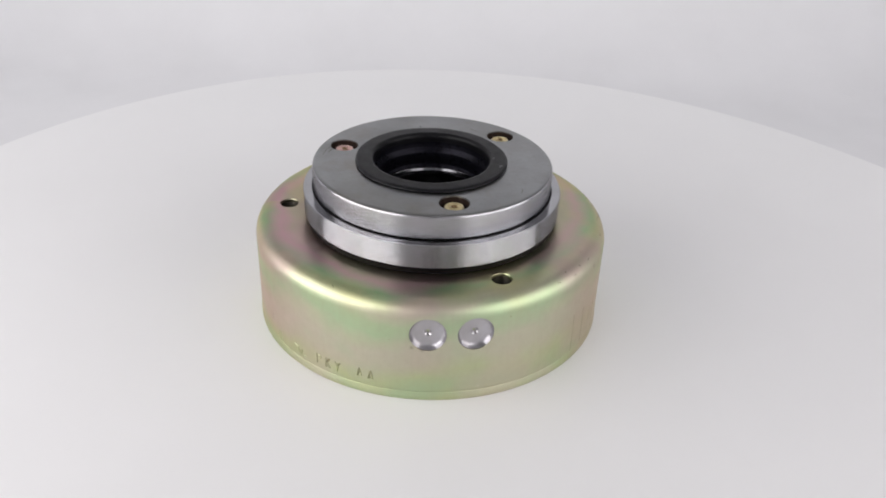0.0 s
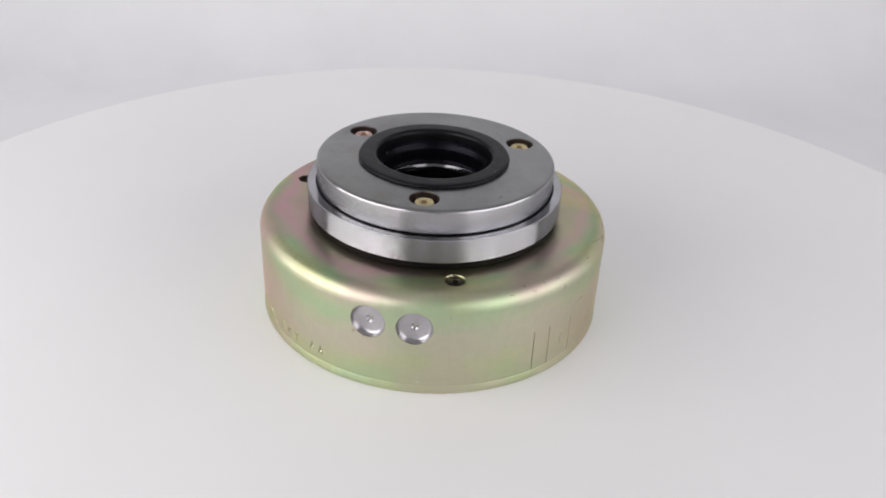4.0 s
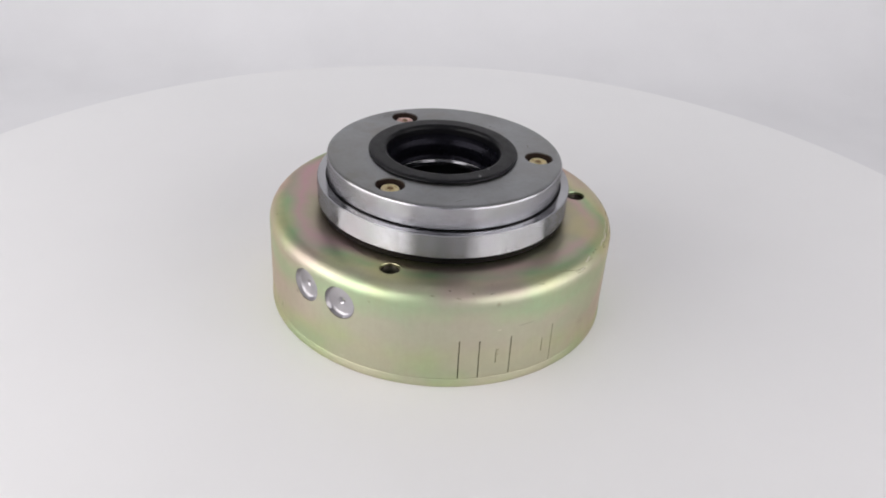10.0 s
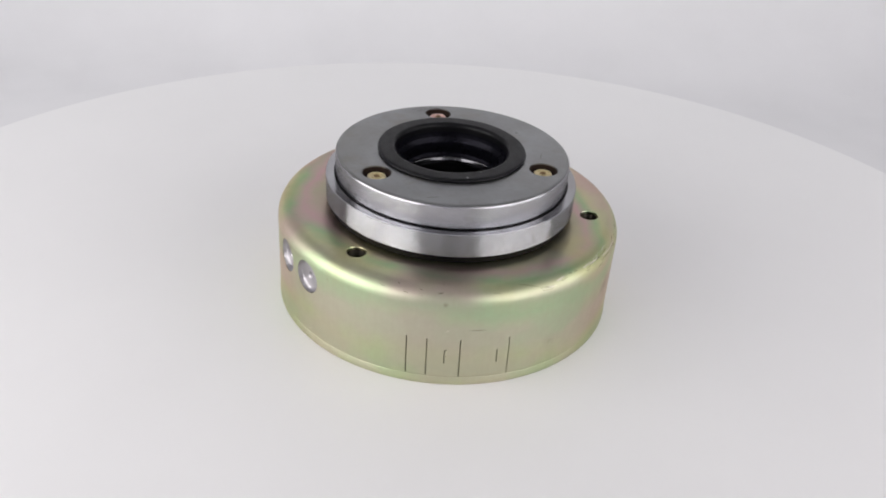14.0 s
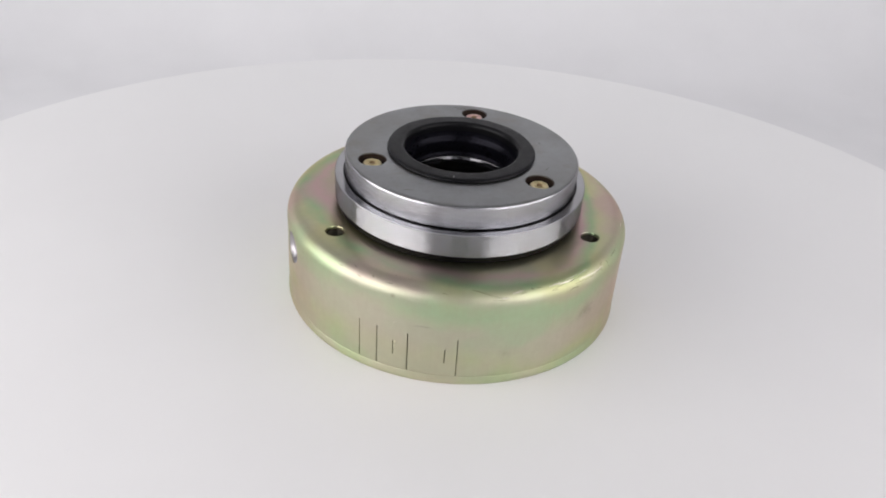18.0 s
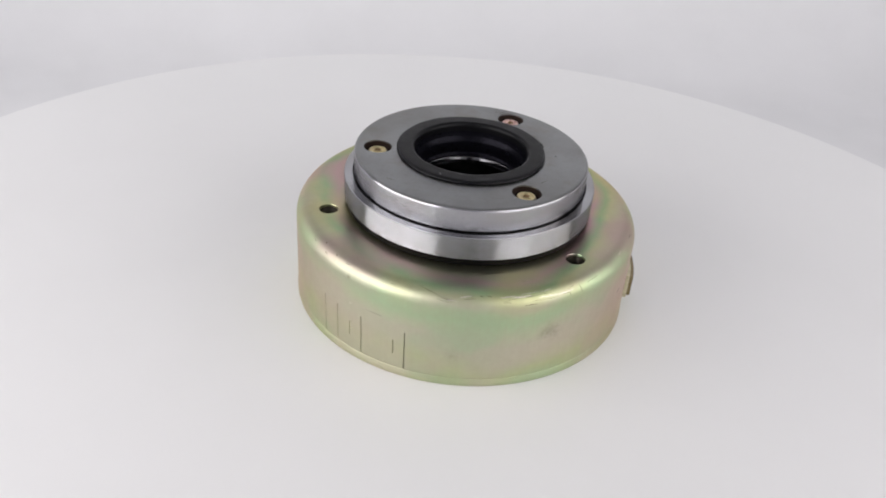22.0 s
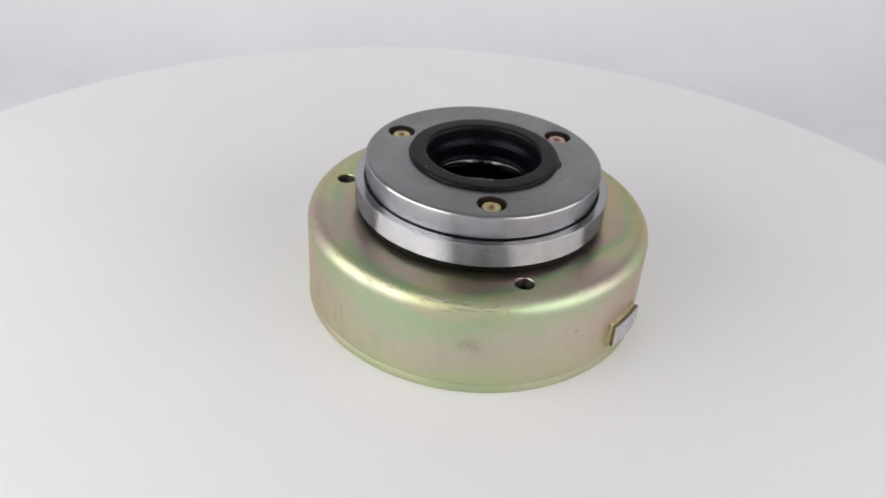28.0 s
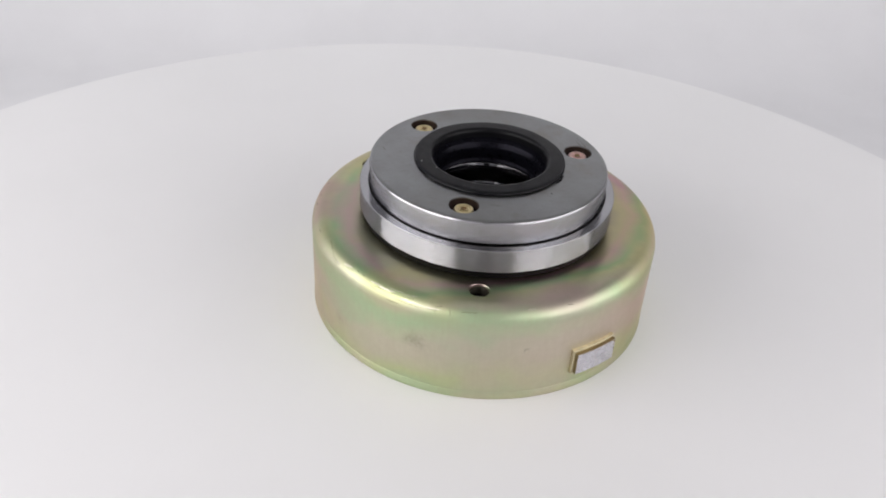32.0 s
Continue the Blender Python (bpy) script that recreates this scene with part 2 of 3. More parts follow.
def box(sx, sy, sz):
    bm = bmesh.new()
    bmesh.ops.create_cube(bm, size=1.0)
    bmesh.ops.scale(bm, vec=(sx, sy, sz), verts=bm.verts)
    return bm


def cut(bm, cutters):
    """bm less all the cutters, as a new bmesh."""
    def made(b):
        me = bpy.data.meshes.new("cut")
        bmesh.ops.recalc_face_normals(b, faces=b.faces)
        b.to_mesh(me)
        b.free()
        return new("cut", me)
    body, tool = made(bm), made(merge(cutters))
    mod = body.modifiers.new("cut", "BOOLEAN")
    mod.operation, mod.solver, mod.object = "DIFFERENCE", "EXACT", tool
    mod.use_self = True
    deps = bpy.context.evaluated_depsgraph_get()
    deps.update()
    out = bmesh.new()
    me = body.evaluated_get(deps).to_mesh()
    out.from_mesh(me)
    body.evaluated_get(deps).to_mesh_clear()
    for o in (body, tool):
        data = o.data
        bpy.data.objects.remove(o)
        bpy.data.meshes.remove(data)
    return out


def tapered(bm, top, foot):
    """Narrow a thin slip towards its top."""
    for v in bm.verts:
        v.co.y *= top if v.co.z > 0 else foot
    return bm


def groove(p, q, width, depth):
    """A wedge that cuts a V-groove from p to q (along the rim, up) into the plane x = 0."""
    d = Vector((0.0, q[0] - p[0], q[1] - p[1]))
    across = d.normalized().cross(Vector((1, 0, 0)))
    bm, ends = bmesh.new(), []
    for c, reach in ((p, -0.25 * width), (q, 0.25 * width)):
        c = Vector((0.0, *c)) + d.normalized() * reach
        up = Vector((depth * 1.5, 0, 0))
        ends.append([bm.verts.new(c - Vector((depth, 0, 0))), bm.verts.new(c + up + across * width * 1.25), bm.verts.new(c + up - across * width * 1.25)])
    bm.faces.new(ends[0]), bm.faces.new(ends[1])
    for i in range(3):
        j = (i + 1) % 3
        bm.faces.new((ends[0][i], ends[0][j], ends[1][j], ends[1][i]))
    return bm


STROKES = {  # on a cell 2 wide and 4 high
    "P": ((0, 0, 0, 4), (0, 4, 1.6, 3.8), (1.6, 3.8, 1.7, 2.3), (1.7, 2.3, 0, 2)), "K": ((0, 0, 0, 4), (1.8, 4, 0, 1.8), (0.5, 2.3, 1.9, 0)),
    "Y": ((0, 4, 1, 2.1), (2, 4, 1, 2.1), (1, 2.1, 1, 0)), "A": ((0, 0, 1, 4), (1, 4, 2, 0), (0.4, 1.3, 1.6, 1.3)), "F": ((0, 3.7, 0.6, 3.9), (0, 2.1, 0.6, 2.3))}


def on_rim(angle, z, r=0.06):
    """A pose on the drum's side: x outwards, y along the rim, z up."""
    a = radians(angle)
    return Matrix.Translation((r * math.cos(a), r * math.sin(a), z)) @ pose(0, 0, 0, 0, 0, angle)


# ---------------------------------------------------------------- the white tent
def rounded_loop(hx, hy, r, cy, n=10):
    pts = []
    for sx, sy, a0 in ((1, 1, 0), (-1, 1, 90), (-1, -1, 180), (1, -1, 270)):
        for i in range(n + 1):
            a = radians(a0 + 90 * i / n)
            pts.append((sx * (hx - r) + r * math.cos(a), cy + sy * (hy - r) + r * math.sin(a)))
    return pts


def make_tent():
    """Floor and walls are one sheet of fabric that sweeps up in a wide curve."""
    floor_z, bend = -0.07, 0.11
    levels = [(bend, floor_z)] + [(bend * (1 - math.sin(radians(a))), floor_z + bend * (1 - math.cos(radians(a)))) for a in range(10, 91, 10)]
    levels.append((0.0, 0.56))
    shells = []
    for grow in (0.0, 0.012):
        loops = []
        for inset, z in levels:
            loops.append([(x, y, z - (grow if z < 0.3 else 0)) for x, y in rounded_loop(0.60 - inset + grow, 0.56 - inset + grow, 0.16, -0.09)])
        shells.append(loops)
    bm = bmesh.new()
    vs = [[[bm.verts.new(p) for p in loop] for loop in loops] for loops in shells]
    n = len(vs[0][0])
    for s in vs:
        bm.faces.new(s[0])
        for a, b in zip(s, s[1:]):
            for i in range(n):
                bm.faces.new((a[i], a[(i + 1) % n], b[(i + 1) % n], b[i]))
    for i in range(n):
        a, b = vs[0][-1], vs[1][-1]
        bm.faces.new((a[i], a[(i + 1) % n], b[(i + 1) % n], b[i]))
    # openings in the front and in both sides
    holes = [((0.16, 0.2, 0.24), (0.03, -0.65, 0.24)), ((0.2, 0.60, 0.38), (-0.61, -0.14, 0.31)), ((0.2, 0.60, 0.38), (0.61, -0.14, 0.31))]
    bm = cut(bm, [move(box(*size), Matrix.Translation(at)) for size, at in holes])
    ob = new("backdrop", finish(bm, "backdrop", TENT_WHITE, 60))
    tagged(ob, "seamless white fabric backdrop sweeping up behind the table", "backdrop", kind="structure")
    # added roof, out of view; it closes the tent and tunes the bounce
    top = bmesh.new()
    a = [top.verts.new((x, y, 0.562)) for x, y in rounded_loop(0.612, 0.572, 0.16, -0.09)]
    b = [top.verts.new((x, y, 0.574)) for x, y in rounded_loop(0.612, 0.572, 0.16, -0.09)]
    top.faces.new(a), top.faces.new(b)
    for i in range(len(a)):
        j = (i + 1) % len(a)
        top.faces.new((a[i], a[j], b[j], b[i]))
    tagged(new("ceiling", finish(top, "ceiling", ROOF_BOUNCE_GREY)), "unseen grey roof added over the tent to set the bounce light", "ceiling", kind="structure")


make_tent()


# ---------------------------------------------------------------- the turning table
def make_table():
    table = tagged(new("turntable"), "round white turntable top with a slightly uneven cut edge", "turntable")
    bm = bmesh.new()
    n, loops = 240, []
    for inset, z in ((0.0008, 0.0), (0.0, -0.0006), (0.0, -0.0044), (0.0008, -0.005)):
        ring = []
        for i in range(n):
            a = TAU * i / n
            r = 0.2540 - 0.0001 * math.cos(2 * a) - 0.0047 * math.sin(2 * a) + 0.0016 * math.cos(3 * a) - 0.0018 * math.sin(3 * a)
            r += 0.0006 * noise.noise((3 * math.cos(a), 3 * math.sin(a), 0.3)) - inset
            ring.append(bm.verts.new((0.0041 + r * math.cos(a), -0.0025 + r * math.sin(a), z)))
        loops.append(ring)
    bm.faces.new(loops[0]), bm.faces.new(loops[-1])
    for a, b in zip(loops, loops[1:]):
        for i in range(n):
            bm.faces.new((a[i], a[(i + 1) % n], b[(i + 1) % n], b[i]))
    part("disc", bm, DISC_WHITE, table)
    part("pedestal", lathe([(0, -0.0052), (0.07, -0.0052), (0.07, -0.02), (0.09, -0.024), (0.09, -0.0655), (0.088, -0.0665), (0, -0.0665)], 96, False), DISC_WHITE, table)
    return table


# ---------------------------------------------------------------- the flywheel
BOLT_ANGLES = (44.5, 164.5, -75.5)
HOLE_ANGLES = (-61.6, 56.7, -179.2)


def make_drum(wheel):
    profile = [(0.0385, 0.0345), (0.0440, 0.0345), (0.0460, 0.0346), (0.0480, 0.0347), (0.0549, 0.0347)] + arc(0.0549, 0.0296, 0.0051, 84, 6, 11) + [(0.06, 0.0296), (0.06, 0.0034), (0.05985, 0.0031), (0.05998, 0.0027), (0.0602, 0.0014), (0.0602, 0.0004), (0.0599, 0.0), (0.0548, 0.0), (0.0544, 0.0004), (0.0544, 0.028), (0.0525, 0.0303), (0.0385, 0.0303)]
    cutters = []
    for a in HOLE_ANGLES:
        m = pose(0, 0, 0, 0, 0, a) @ Matrix.Translation((0.0494, 0, 0.032))
        cutters.append(move(lathe([(0, -0.006), (0.0031, -0.006), (0.0031, 0.0024), (0.0033, 0.0028), (0.0033, 0.008), (0, 0.008)], 40, False), m))
    lines = ((-36.7, 0.0033, 0.0177), (-30.6, 0.0031, 0.0174), (-20.7, 0.0033, 0.0176), (-5.7, 0.0033, 0.0175), (-9.4, 0.0084, 0.0134), (-25.3, 0.0085, 0.0137))
    for a, z0, z1 in lines:
        half, wide = (z1 - z0) / 2, 0.00042 if z1 - z0 > 0.01 and a < -15 else 0.00034
        cutters.append(move(groove((0, -half), (0, half), wide, 0.00048), on_rim(a, (z0 + z1) / 2) @ pose(0, 0, 0, 0.8, 0, 0)))
    # stamped letters, and stamped marks that are worn past reading
    for ch, a, z, size in (("P", -122.2, 0.0067, 0.00078), ("K", -118.8, 0.0067, 0.00080), ("Y", -115.4, 0.0066, 0.00078), ("A", -108.0, 0.0074, 0.00068), ("A", -104.5, 0.0072, 0.00068), ("F", -24.1, 0.0111, 0.0013)):
        for x0, z0, x1, z1 in STROKES[ch]:
            cutters.append(move(groove(((x0 - 1) * size, (z0 - 2) * size), ((x1 - 1) * size, (z1 - 2) * size), 0.00056 if ch == "F" else 0.00066, 0.00034 if ch == "F" else 0.00042), on_rim(a, z)))
    for a, z, h, lean in ((-131.0, 0.0058, 0.0026, 20), (-129.6, 0.0054, 0.0022, -15), (-132.0, 0.0070, 0.0020, 80), (-128.2, 0.0047, 0.0006, 40), (-140.9, 0.0052, 0.003, 18), (-142.2, 0.0056, 0.002, -10), (-146.0, 0.0105, 0.004, 0)):
        cutters.append(move(groove((0, -h / 2), (0, h / 2), 0.0006, 0.0004), on_rim(a, z) @ pose(0, 0, 0, lean, 0, 0)))
    for a, z in ((-87.9, 0.0243), (-74.15, 0.0241)):
        m = on_rim(a, z) @ pose(0, 0, 0, 0, 90, 0)
        cutters.append(move(lathe([(0, -0.0026), (0.0050, -0.0026), (0.0056, -0.0009), (0.0056, 0.004), (0, 0.004)], 48, False), m))
    bm = cut(lathe(profile, 360), cutters)
    drum = part("drum", bm, ZINC, wheel, "yellow-passivated zinc drum with green and pink sheen", 24)
    for a, z0, z1 in lines:  # dark slips in the foot of the scribed lines, for dirt and groove shade
        fill = part("timing_line", tapered(box(0.00018, 0.00017, z1 - z0 - 0.0002), 0.12, 1.3 if z1 - z0 > 0.01 and a < -15 else 0.5), LINE_DARK, drum, "dark scribed timing line")
        fill.matrix_local = on_rim(a, (z0 + z1) / 2, 0.05966) @ pose(0, 0, 0, 0.8, 0, 0)
    for a, z in ((-87.9, 0.0243), (-74.15, 0.0241)):
        bm = lathe([(0, -0.0028), (0.0003, -0.0028), (0.0008, -0.0020), (0.0013, -0.00165), (0.0016, -0.0017), (0.0041, -0.0017), (0.0046, -0.00164), (0.0049, -0.00145), (0.00515, -0.0011), (0.00538, -0.0005), (0.0055, -0.00028), (0.00553, -0.0008), (0.0051, -0.0022), (0, -0.0032)], 64, False)
        spot = part("drilled_spot", bm, STEEL_SPOT, drum, "bare drilled balancing dimple with a centre point", 40)
        spot.matrix_local = on_rim(a, z) @ pose(0, 0, 0, 0, 90, 0)
    for a in HOLE_ANGLES:
        teeth = [(0.0029 + (0.00016 if i % 2 else 0.0), 0.0306 + 0.0004 * i) for i in range(9)]
        thread = part("thread", lathe(teeth + [(0.00312, 0.0338), (0.00312, 0.0306)], 40), THREAD, drum, "dark tapped thread in the hole", 20)
        thread.matrix_local = pose(0, 0, 0, 0, 0, a) @ Matrix.Translation((0.0494, 0, 0))
    # trigger pad: a raised block with a ground face
    def slab(levels):
        """A block bent to the rim: radius, inset in degrees and in height for each level from root to face."""
        bm, n, out = bmesh.new(), 14, []
        for r, da, dz in levels:
            ring = []
            for i in range(n + 1):
                a = radians(87.2 + da + (16.0 - 2 * da) * i / n)
                ring.append([bm.verts.new((r * math.cos(a), r * math.sin(a), z)) for z in (0.0073 + dz, 0.0165 - dz)])
            out.append(ring)
        for p, q in zip(out, out[1:]):
            for i in range(n):
                for k in (0, 1):
                    bm.faces.new((p[i][k], p[i + 1][k], q[i + 1][k], q[i][k]))
            for i in (0, n):
                bm.faces.new((p[i][0], p[i][1], q[i][1], q[i][0]))
        for ring in (out[0], out[-1]):
            for i in range(n):
                bm.faces.new((ring[i][0], ring[i + 1][0], ring[i + 1][1], ring[i][1]))
        return bm
    pad = part("trigger_pad", slab([(0.0592, 0.0, 0.0), (0.06105, 0.0, 0.0), (0.06125, 0.12, 0.00014), (0.0613, 0.40, 0.0004), (0.0613, 0.7, 0.0007)]), PAD_GOLD, drum,
               "raised rectangular trigger block, gold plated rim", 20)
    part("pad_step", slab([(0.0610, 0.62, 0.00062), (0.06225, 0.66, 0.00066), (0.0624, 0.74, 0.00074)]), PAD_SIDE, pad, "dull brown side of the ground step", 20)
    part("pad_face", slab([(0.0622, 0.72, 0.00074), (0.06258, 0.76, 0.00078)]), STEEL_BARE, pad, "bare ground steel face")
    for a, z, h, w in ((102.2, 0.0150, 0.0011, 0.0005), (102.0, 0.0138, 0.0008, 0.00035), (101.6, 0.0155, 0.0004, 0.0013), (102.2, 0.0119, 0.0013, 0.00022), (98.6, 0.0152, 0.0005, 0.0004)):
        chip = part("worn_corner", tapered(box(0.00004, w, h), 1.2, 0.5), PAD_SIDE, pad)
        chip.matrix_local = on_rim(a, z, 0.0626)
    return drum


def drum_point(angle, s, lift):
    """A point on the drum: s metres from the flange's outer edge over the fillet and down the side."""
    bend = 0.0051 * math.pi / 2
    if s < 0:
        r, z, nr, nz = 0.0549 + s, 0.0347, 0.0, 1.0
    elif s < bend:
        f = math.pi / 2 - s / 0.0051
        nr, nz = math.cos(f), math.sin(f)
        r, z = 0.0549 + 0.0051 * nr, 0.0296 + 0.0051 * nz
    else:
        r, z, nr, nz = 0.06, 0.0296 - (s - bend), 1.0, 0.0
    a = radians(angle)
    return Vector(((r + lift * nr) * math.cos(a), (r + lift * nr) * math.sin(a), z + lift * nz))


def scratch(drum, a0, s0, a1, s1, width, material, seed):
    """A ragged scratch that lies on the drum, tapered at both ends."""
    rnd, n = random.Random(seed), 16
    bm = bmesh.new()
    rows = []
    for i in range(n + 1):
        f = i / n
        wob = rnd.uniform(-0.45, 0.45) * width
        half = width * (0.12 + 0.38 * math.sin(math.pi * f) * rnd.uniform(0.15, 1.0))
        a, c = a0 + (a1 - a0) * f, s0 + (s1 - s0) * f + wob
        across = abs(s1 - s0) > abs(a1 - a0) * 0.00103
        da, ds = (math.degrees(half / 0.06), 0.0) if across else (0.0, half)
        rows.append([bm.verts.new(drum_point(a - da, c - ds, -0.0001)), bm.verts.new(drum_point(a - da, c - ds, 0.00003)),
                     bm.verts.new(drum_point(a + da, c + ds, 0.00003)), bm.verts.new(drum_point(a + da, c + ds, -0.0001))])
    for p, q in zip(rows, rows[1:]):
        for k in range(4):
            bm.faces.new((p[k], p[(k + 1) % 4], q[(k + 1) % 4], q[k]))
    bm.faces.new(rows[0]), bm.faces.new(rows[-1])
    part("scratch", bm, material, drum)


def make_scratches(drum):
    mm = 0.001
    for i, (a0, s0, a1, s1, w, mat) in enumerate((
            (-2.9, 1.8, 3.4, 4.0, 0.16, SCUFF), (3.4, 4.1, 8.4, 4.9, 0.18, SCUFF), (9.6, 3.7, 13.2, 3.2, 0.55, SCRAPE), (11.0, 4.3, 14.2, 3.9, 0.16, SCUFF),
            (21.8, 3.7, 26.5, 3.2, 0.42, SCRAPE), (23.5, 4.5, 27.5, 4.1, 0.22, SCUFF), (25.2, 3.9, 31.2, 3.6, 0.55, SCRAPE), (28.2, 3.1, 33.6, 2.8, 0.22, SCRAPE),
            (29.5, 4.2, 31.8, 4.0, 0.30, SCUFF), (31.2, 4.0, 38.8, 3.7, 0.15, SCUFF), (34.0, 3.1, 38.4, 2.7, 0.18, SCRAPE), (44.4, 4.0, 44.5, 6.3, 0.16, SCUFF),
            (44.5, 4.0, 46.4, 3.7, 0.14, SCUFF), (71.4, 3.1, 74.2, 3.0, 0.28, SCRAPE), (-38.6, 4.5, -37.0, 4.8, 0.22, SCUFF), (-41.0, 2.0, -40.2, 2.4, 0.30, SCUFF),
            (-34.0, 3.0, -33.0, 3.4, 0.26, SCUFF), (-28.8, 3.8, -26.8, 3.6, 0.2, SCUFF), (-18.8, 16.3, -13.4, 16.3, 0.12, SCUFF), (-25.5, 17.0, -24.4, 16.6, 0.2, SCRAPE),
            (71.3, 17.4, 73.0, 17.2, 0.22, SCUFF), (71.4, 17.4, 71.4, 18.4, 0.18, SCUFF), (-73.3, 33.2, -72.4, 33.0, 0.22, SCRAPE), (15.5, 3.0, 16.6, 3.2, 0.3, SCUFF),
            (84.0, 3.4, 86.5, 3.7, 0.18, SCUFF), (22.4, 4.9, 25.0, 5.3, 0.2, SCUFF), (17.6, 2.9, 19.2, 3.4, 0.18, SCUFF), (3.0, 5.2, 7.5, 5.6, 0.14, SCUFF),
            (29.0, 6.6, 33.0, 6.5, 0.2, SCUFF), (33.5, 4.6, 40.0, 4.8, 0.42, SCRAPE), (39.0, 5.0, 46.0, 4.8, 0.32, SCRAPE), (31.5, 5.4, 40.0, 5.6, 0.14, SCUFF), (42.0, 5.3, 45.0, 5.1, 0.2, SCUFF),
            (48.6, 4.0, 48.9, 6.2, 0.16, SCUFF), (3.0, 4.4, 8.0, 5.2, 0.2, SCUFF), (6.0, 4.8, 9.0, 5.0, 0.26, SCRAPE), (52.0, 4.4, 57.0, 4.1, 0.14, SCUFF), (-12.0, 3.6, -9.8, 3.9, 0.16, SCUFF), (-46.5, 3.9, -44.5, 4.3, 0.16, SCUFF), (-118.0, 2.6, -117.2, 3.0, 0.25, SCUFF))):
        scratch(drum, a0, s0 * mm, a1, s1 * mm, w * mm, mat, i)


def make_bolt(parent, angle, material, label):
    prof = [(0, -0.0002), (0.0004, -0.0002), (0.0013, -0.0002), (0.00135, 0.0001), (0.0017, 0.00012), (0.0018, -0.00015), (0.0023, -0.00015), (0.0024, 0.0001), (0.0031, 0.0001), (0.0034, -0.0003), (0.0034, -0.003), (0, -0.003)]
    head = part("bolt", lathe(prof, 48, False), material, parent, label, 25)
    head.matrix_local = pose(0, 0, 0, 0, 0, angle) @ Matrix.Translation((0.0322, 0, 0.0519)) @ Matrix.Diagonal((0.92, 0.92, 1.0, 1.0))
    hexa = part("socket", lathe([(0, -0.0001), (0.0009, -0.0001), (0.0011, 0.0001), (0.0011, -0.0004), (0, -0.0004)], 6, False), SOCKET_BROWN, head, "dark brown hex socket")
    return head


def make_flywheel():
    wheel = tagged(new("flywheel"), "motorcycle magneto flywheel of gold zinc and bright steel on the table", "flywheel")
    make_scratches(make_drum(wheel))
    # the hub's black deepens the shade under the ring
    part("hub", lathe([(0.0386, 0.0346), (0.0426, 0.0346), (0.0428, 0.0349), (0.0428, 0.0365), (0.0425, 0.0368), (0.0386, 0.0368)], 128), GAP_SHADE_BLACK, wheel, "hub under the clutch ring, coloured black for the shade there")
    ring = [(0.0386, 0.0369), (0.0432, 0.0369), (0.0435, 0.0372), (0.0435, 0.04465), (0.04325, 0.0449), (0.0407, 0.0449), (0.0405, 0.0447), (0.0405, 0.0430), (0.0386, 0.0430)]
    part("clutch_ring", lathe(ring, 288), STEEL_RING, wheel, "bright turned steel outer ring", 28)
    # added filler that paints the narrow gap as dark as its shade
    part("gap_shade_ring", lathe([(0.0391, 0.0431), (0.0405, 0.0431), (0.0405, 0.0441), (0.0391, 0.0441)], 192), GAP_SHADE_BLACK, wheel, "black filler ring in place of the shade between ring and cover")
    plate = [(0.0262, 0.0433), (0.0392, 0.0433), (0.0392, 0.0453), (0.0402, 0.0455), (0.0402, 0.0520)] + arc(0.0391, 0.0521, 0.0011, 6, 84, 7) + [(0.0389, 0.0532), (0.0240, 0.0532), (0.0240, 0.0500)]
    cutters = []
    for a in BOLT_ANGLES:
        cutters.append(move(lathe([(0, -0.004), (0.0048, -0.004), (0.0048, 0.004), (0, 0.004)], 56, False), pose(0, 0, 0, 0, 0, a) @ Matrix.Translation((0.0322, 0, 0.0532))))
    cover = part("cover_plate", cut(lathe(plate, 256), cutters), STEEL_FACE, wheel, "grey turned steel cover plate with three bolt wells", 28)
    cover.data.materials.append(STEEL_SIDE)
    for p in cover.data.polygons:  # the ground rim is brighter than the face
        if abs(p.normal.z) < 0.6 and math.hypot(p.center.x, p.center.y) > 0.0388:
            p.material_index = 1
    for i, (a0, a1, r0, r1) in enumerate(((167.0, 180.0, 0.0362, 0.0372), (171.0, 178.0, 0.0350, 0.0357), (-38.0, -33.0, 0.0366, 0.0350), (60.0, 66.0, 0.0300, 0.0306))):
        bm, rows = bmesh.new(), []  # thin scratches in the face
        for j in range(9):
            f = j / 8
            a, r, half = radians(a0 + (a1 - a0) * f), r0 + (r1 - r0) * f, 0.00009 * math.sin(math.pi * (0.08 + 0.84 * f))
            rows.append([bm.verts.new((q * math.cos(a), q * math.sin(a), z)) for q, z in ((r - half, 0.05315), (r - half, 0.05322), (r + half, 0.05322), (r + half, 0.05315))])
        for p, q in zip(rows, rows[1:]):
            for k in range(4):
                bm.faces.new((p[k], p[(k + 1) % 4], q[(k + 1) % 4], q[k]))
        bm.faces.new(rows[0]), bm.faces.new(rows[-1])
        part("face_scratch", bm, SCUFF, cover)
    # well liners: brown oxide, coloured darker for the shade down in the well
    for a in BOLT_ANGLES:
        well = part("bolt_well", lathe([(0.0047, -0.0038), (0.00478, -0.0038), (0.00478, -0.0004), (0.0047, -0.0004)], 56), OXIDE_SHADE, wheel, "brown oily bolt well with the shade of its depth in the colour")
        well.matrix_local = pose(0, 0, 0, 0, 0, a) @ Matrix.Translation((0.0322, 0, 0.0532))
    for a, mat, label in zip(BOLT_ANGLES, (BRASS, COPPER, BRASS), ("gold zinc socket bolt", "reddish zinc socket bolt", "gold zinc socket bolt")):
        make_bolt(wheel, a, mat, label)
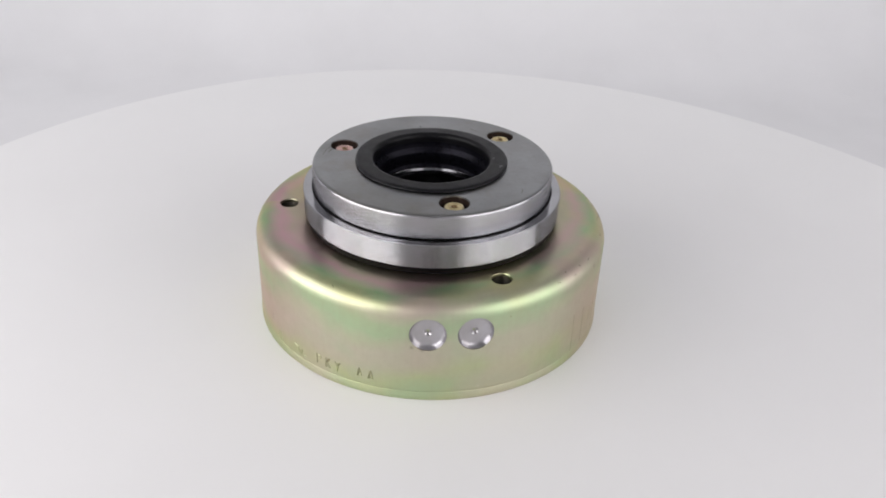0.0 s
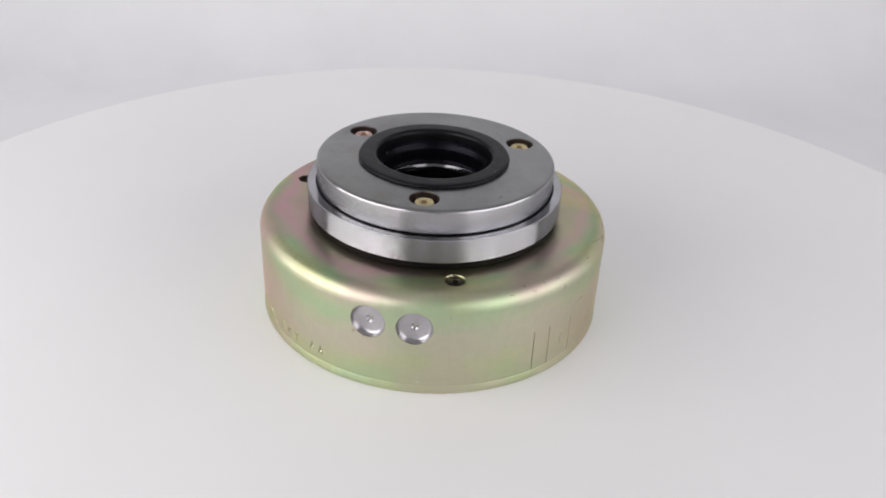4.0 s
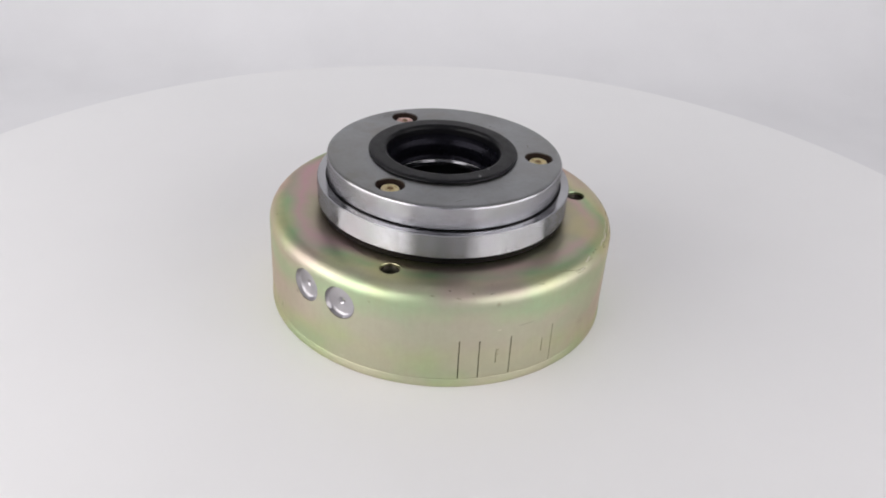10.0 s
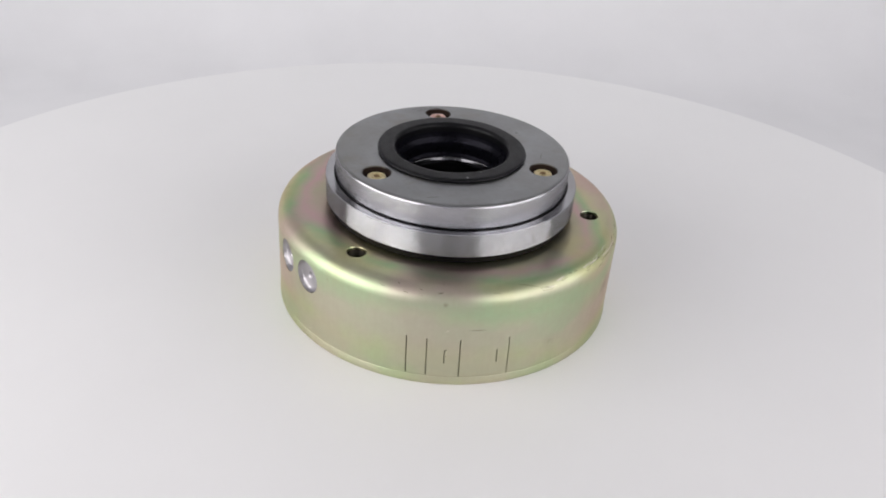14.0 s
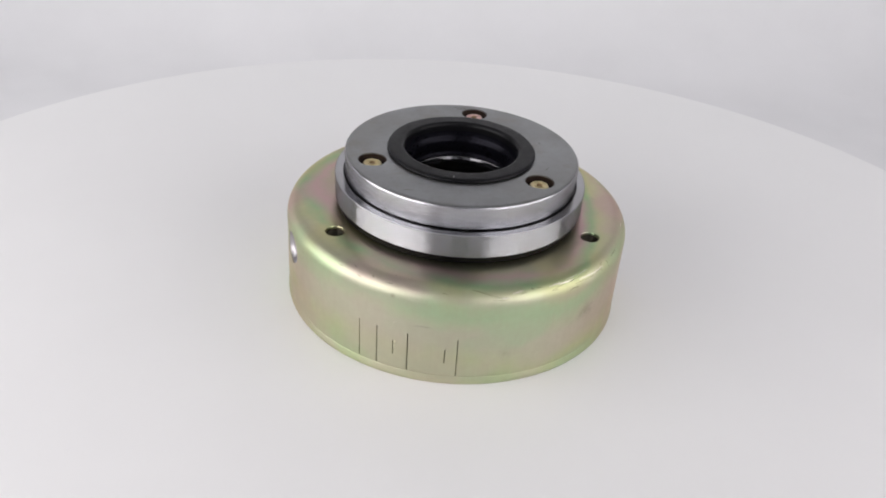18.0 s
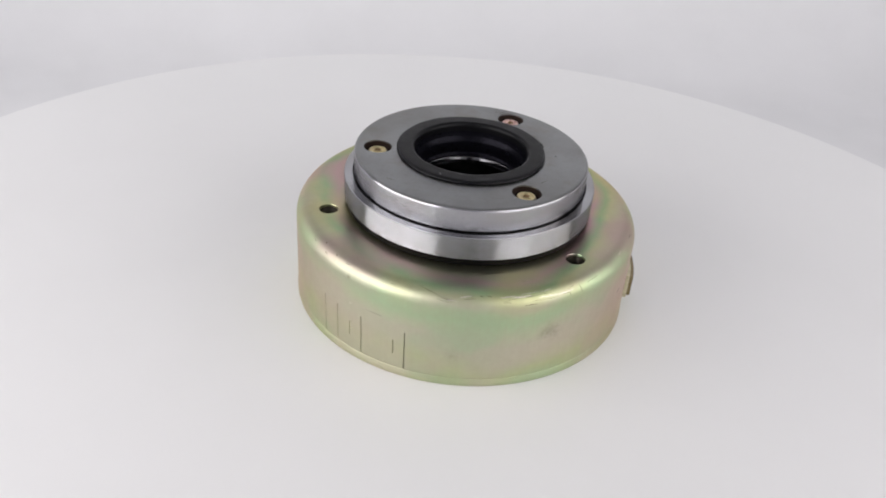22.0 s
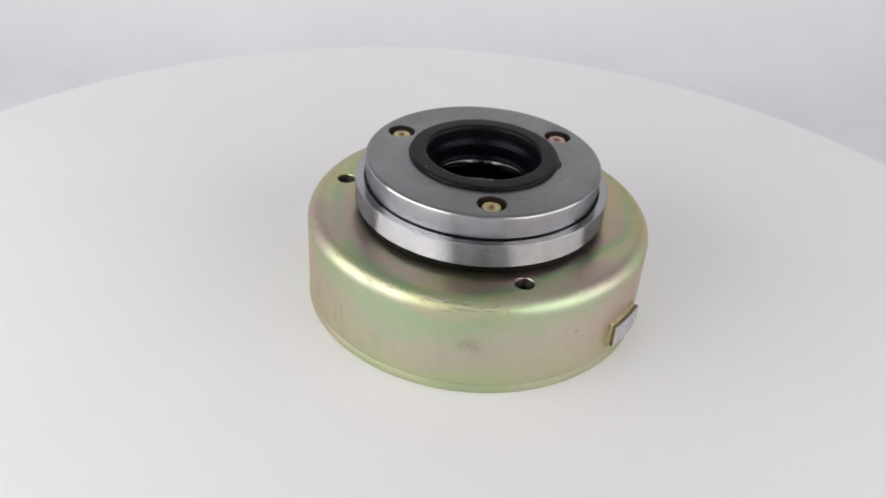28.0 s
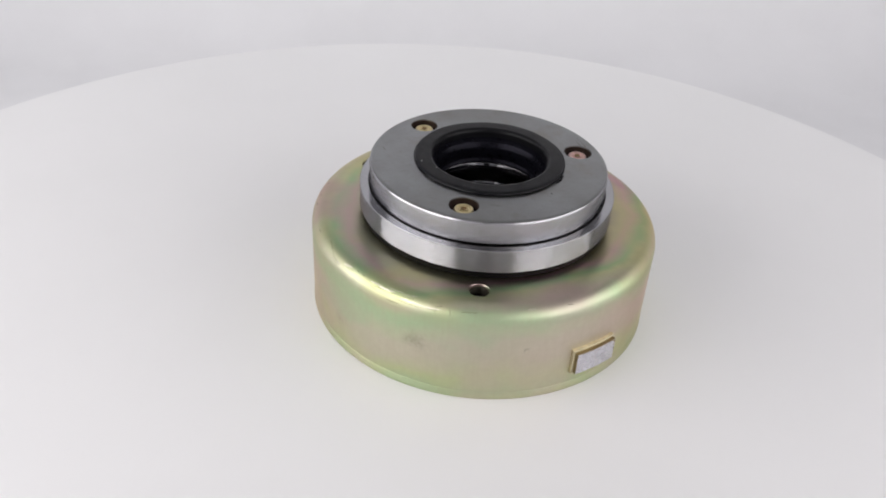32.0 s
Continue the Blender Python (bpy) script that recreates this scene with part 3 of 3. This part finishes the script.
    seal = [(0.0232, 0.0478), (0.0232, 0.0534), (0.02535, 0.0534), (0.02555, 0.0537), (0.0254, 0.0541), (0.0249, 0.05445), (0.0240, 0.0545), (0.0206, 0.0545), (0.0200, 0.05435), (0.0196, 0.0539), (0.0194, 0.0531), (0.0193, 0.0515), (0.0193, 0.0478)]
    oil_seal = part("oil_seal", lathe(seal, 160), RUBBER, wheel, "black rubber seal with a raised lip", 50)
    oil_seal.location = (-0.00045, -0.00032, 0.0)
    lip = [(0.0193, 0.0514), (0.01925, 0.0507), (0.0190, 0.0496), (0.0185, 0.0487), (0.0181, 0.0478), (0.0180, 0.0466), (0.0181, 0.0452), (0.0183, 0.0440), (0.0182, 0.0433), (0.0178, 0.0429), (0.0175, 0.0426), (0.0175, 0.0424),
           (0.0232, 0.0424), (0.0232, 0.0477), (0.0196, 0.0477), (0.0196, 0.0514)]
    part("seal_lip", lathe(lip, 160), RUBBER_OILED, oil_seal, "oily black inner lip of the seal", 50)
    for v in oil_seal.data.vertices:  # the soft edge is not quite round
        wave = 1 + 0.010 * noise.noise((v.co.x * 90, v.co.y * 90, 1.7)) + 0.004 * noise.noise((v.co.x * 420, v.co.y * 420, 4.2))
        if v.co.z > 0.0532:
            v.co.x, v.co.y = v.co.x * wave, v.co.y * wave
    for i, (a, r, z, w) in enumerate(((-14.5, 0.0234, 0.05453, 0.0006), (0.7, 0.0204, 0.0545, 0.0005), (119.5, 0.0199, 0.0530, 0.0005))):
        fleck = part("dust_fleck", move(box(w, w * 0.35, 0.00008), pose(0, 0, 0, 0, 0, 40.0 * i + 10)), DUST, wheel)
        fleck.matrix_local = Matrix.Translation((r * math.cos(radians(a)), r * math.sin(radians(a)), z))
    for a, r, w in ((126.0, 0.0259, 0.0011), (120.5, 0.0262, 0.0010), (117.0, 0.0261, 0.0006), (102.0, 0.0290, 0.0004), (123.5, 0.0263, 0.0005)):
        burr = part("rubber_burr", move(box(w, w * 0.7, 0.00022), pose(0, 0, 0, 6, 4, a * 3)), RUBBER, wheel)
        burr.matrix_local = Matrix.Translation((r * math.cos(radians(a)), r * math.sin(radians(a)), 0.0534 if r < 0.028 else 0.05325))
    sleeve = [(0.0163, 0.0345), (0.0384, 0.0345), (0.0384, 0.0422), (0.0176, 0.0422), (0.0175, 0.0421), (0.0171, 0.04124), (0.0168, 0.0404), (0.0167, 0.0397), (0.0167, 0.0352)]
    part("bearing_sleeve", lathe(sleeve, 160), STEEL_DARK, wheel, "dark polished bearing sleeve", 24)
    part("crank_bore", lathe([(0, 0.0260), (0.0140, 0.0260), (0.0154, 0.0338), (0.0158, 0.0342), (0.0163, 0.0344), (0.0384, 0.0344), (0.0384, 0.0304), (0.02, 0.0304), (0.02, 0.0240), (0, 0.0240)], 128, False), STEEL_DARK, wheel, "dark tapered crank bore", 25)
    return wheel


turntable = make_table()
flywheel = make_flywheel()
flywheel.scale = (1.0, 1.0, 1.006)


# ---------------------------------------------------------------- what turns
def turn_at(t):
    """The table's turn in degrees: a slow motor, not quite even."""
    return math.degrees(8.7270e-07 * t ** 4 - 5.42388e-05 * t ** 3 + 8.94500e-04 * t ** 2 - 8.26860e-02 * t + 1.365e-03)


def motions():
    lean = pose(0, 0, 0, math.degrees(-0.03638), 0, 0) @ pose(0, 0, 0, 0, math.degrees(-0.0007), 0)
    spin = [(float(t), pose(0, 0, 0, 0, 0, turn_at(t)) @ lean) for t in range(33)]
    walk(turntable, spin)
    walk(flywheel, [(t, m @ Matrix.Translation((-0.00972, -0.00055, 0.0))) for t, m in spin])


motions()
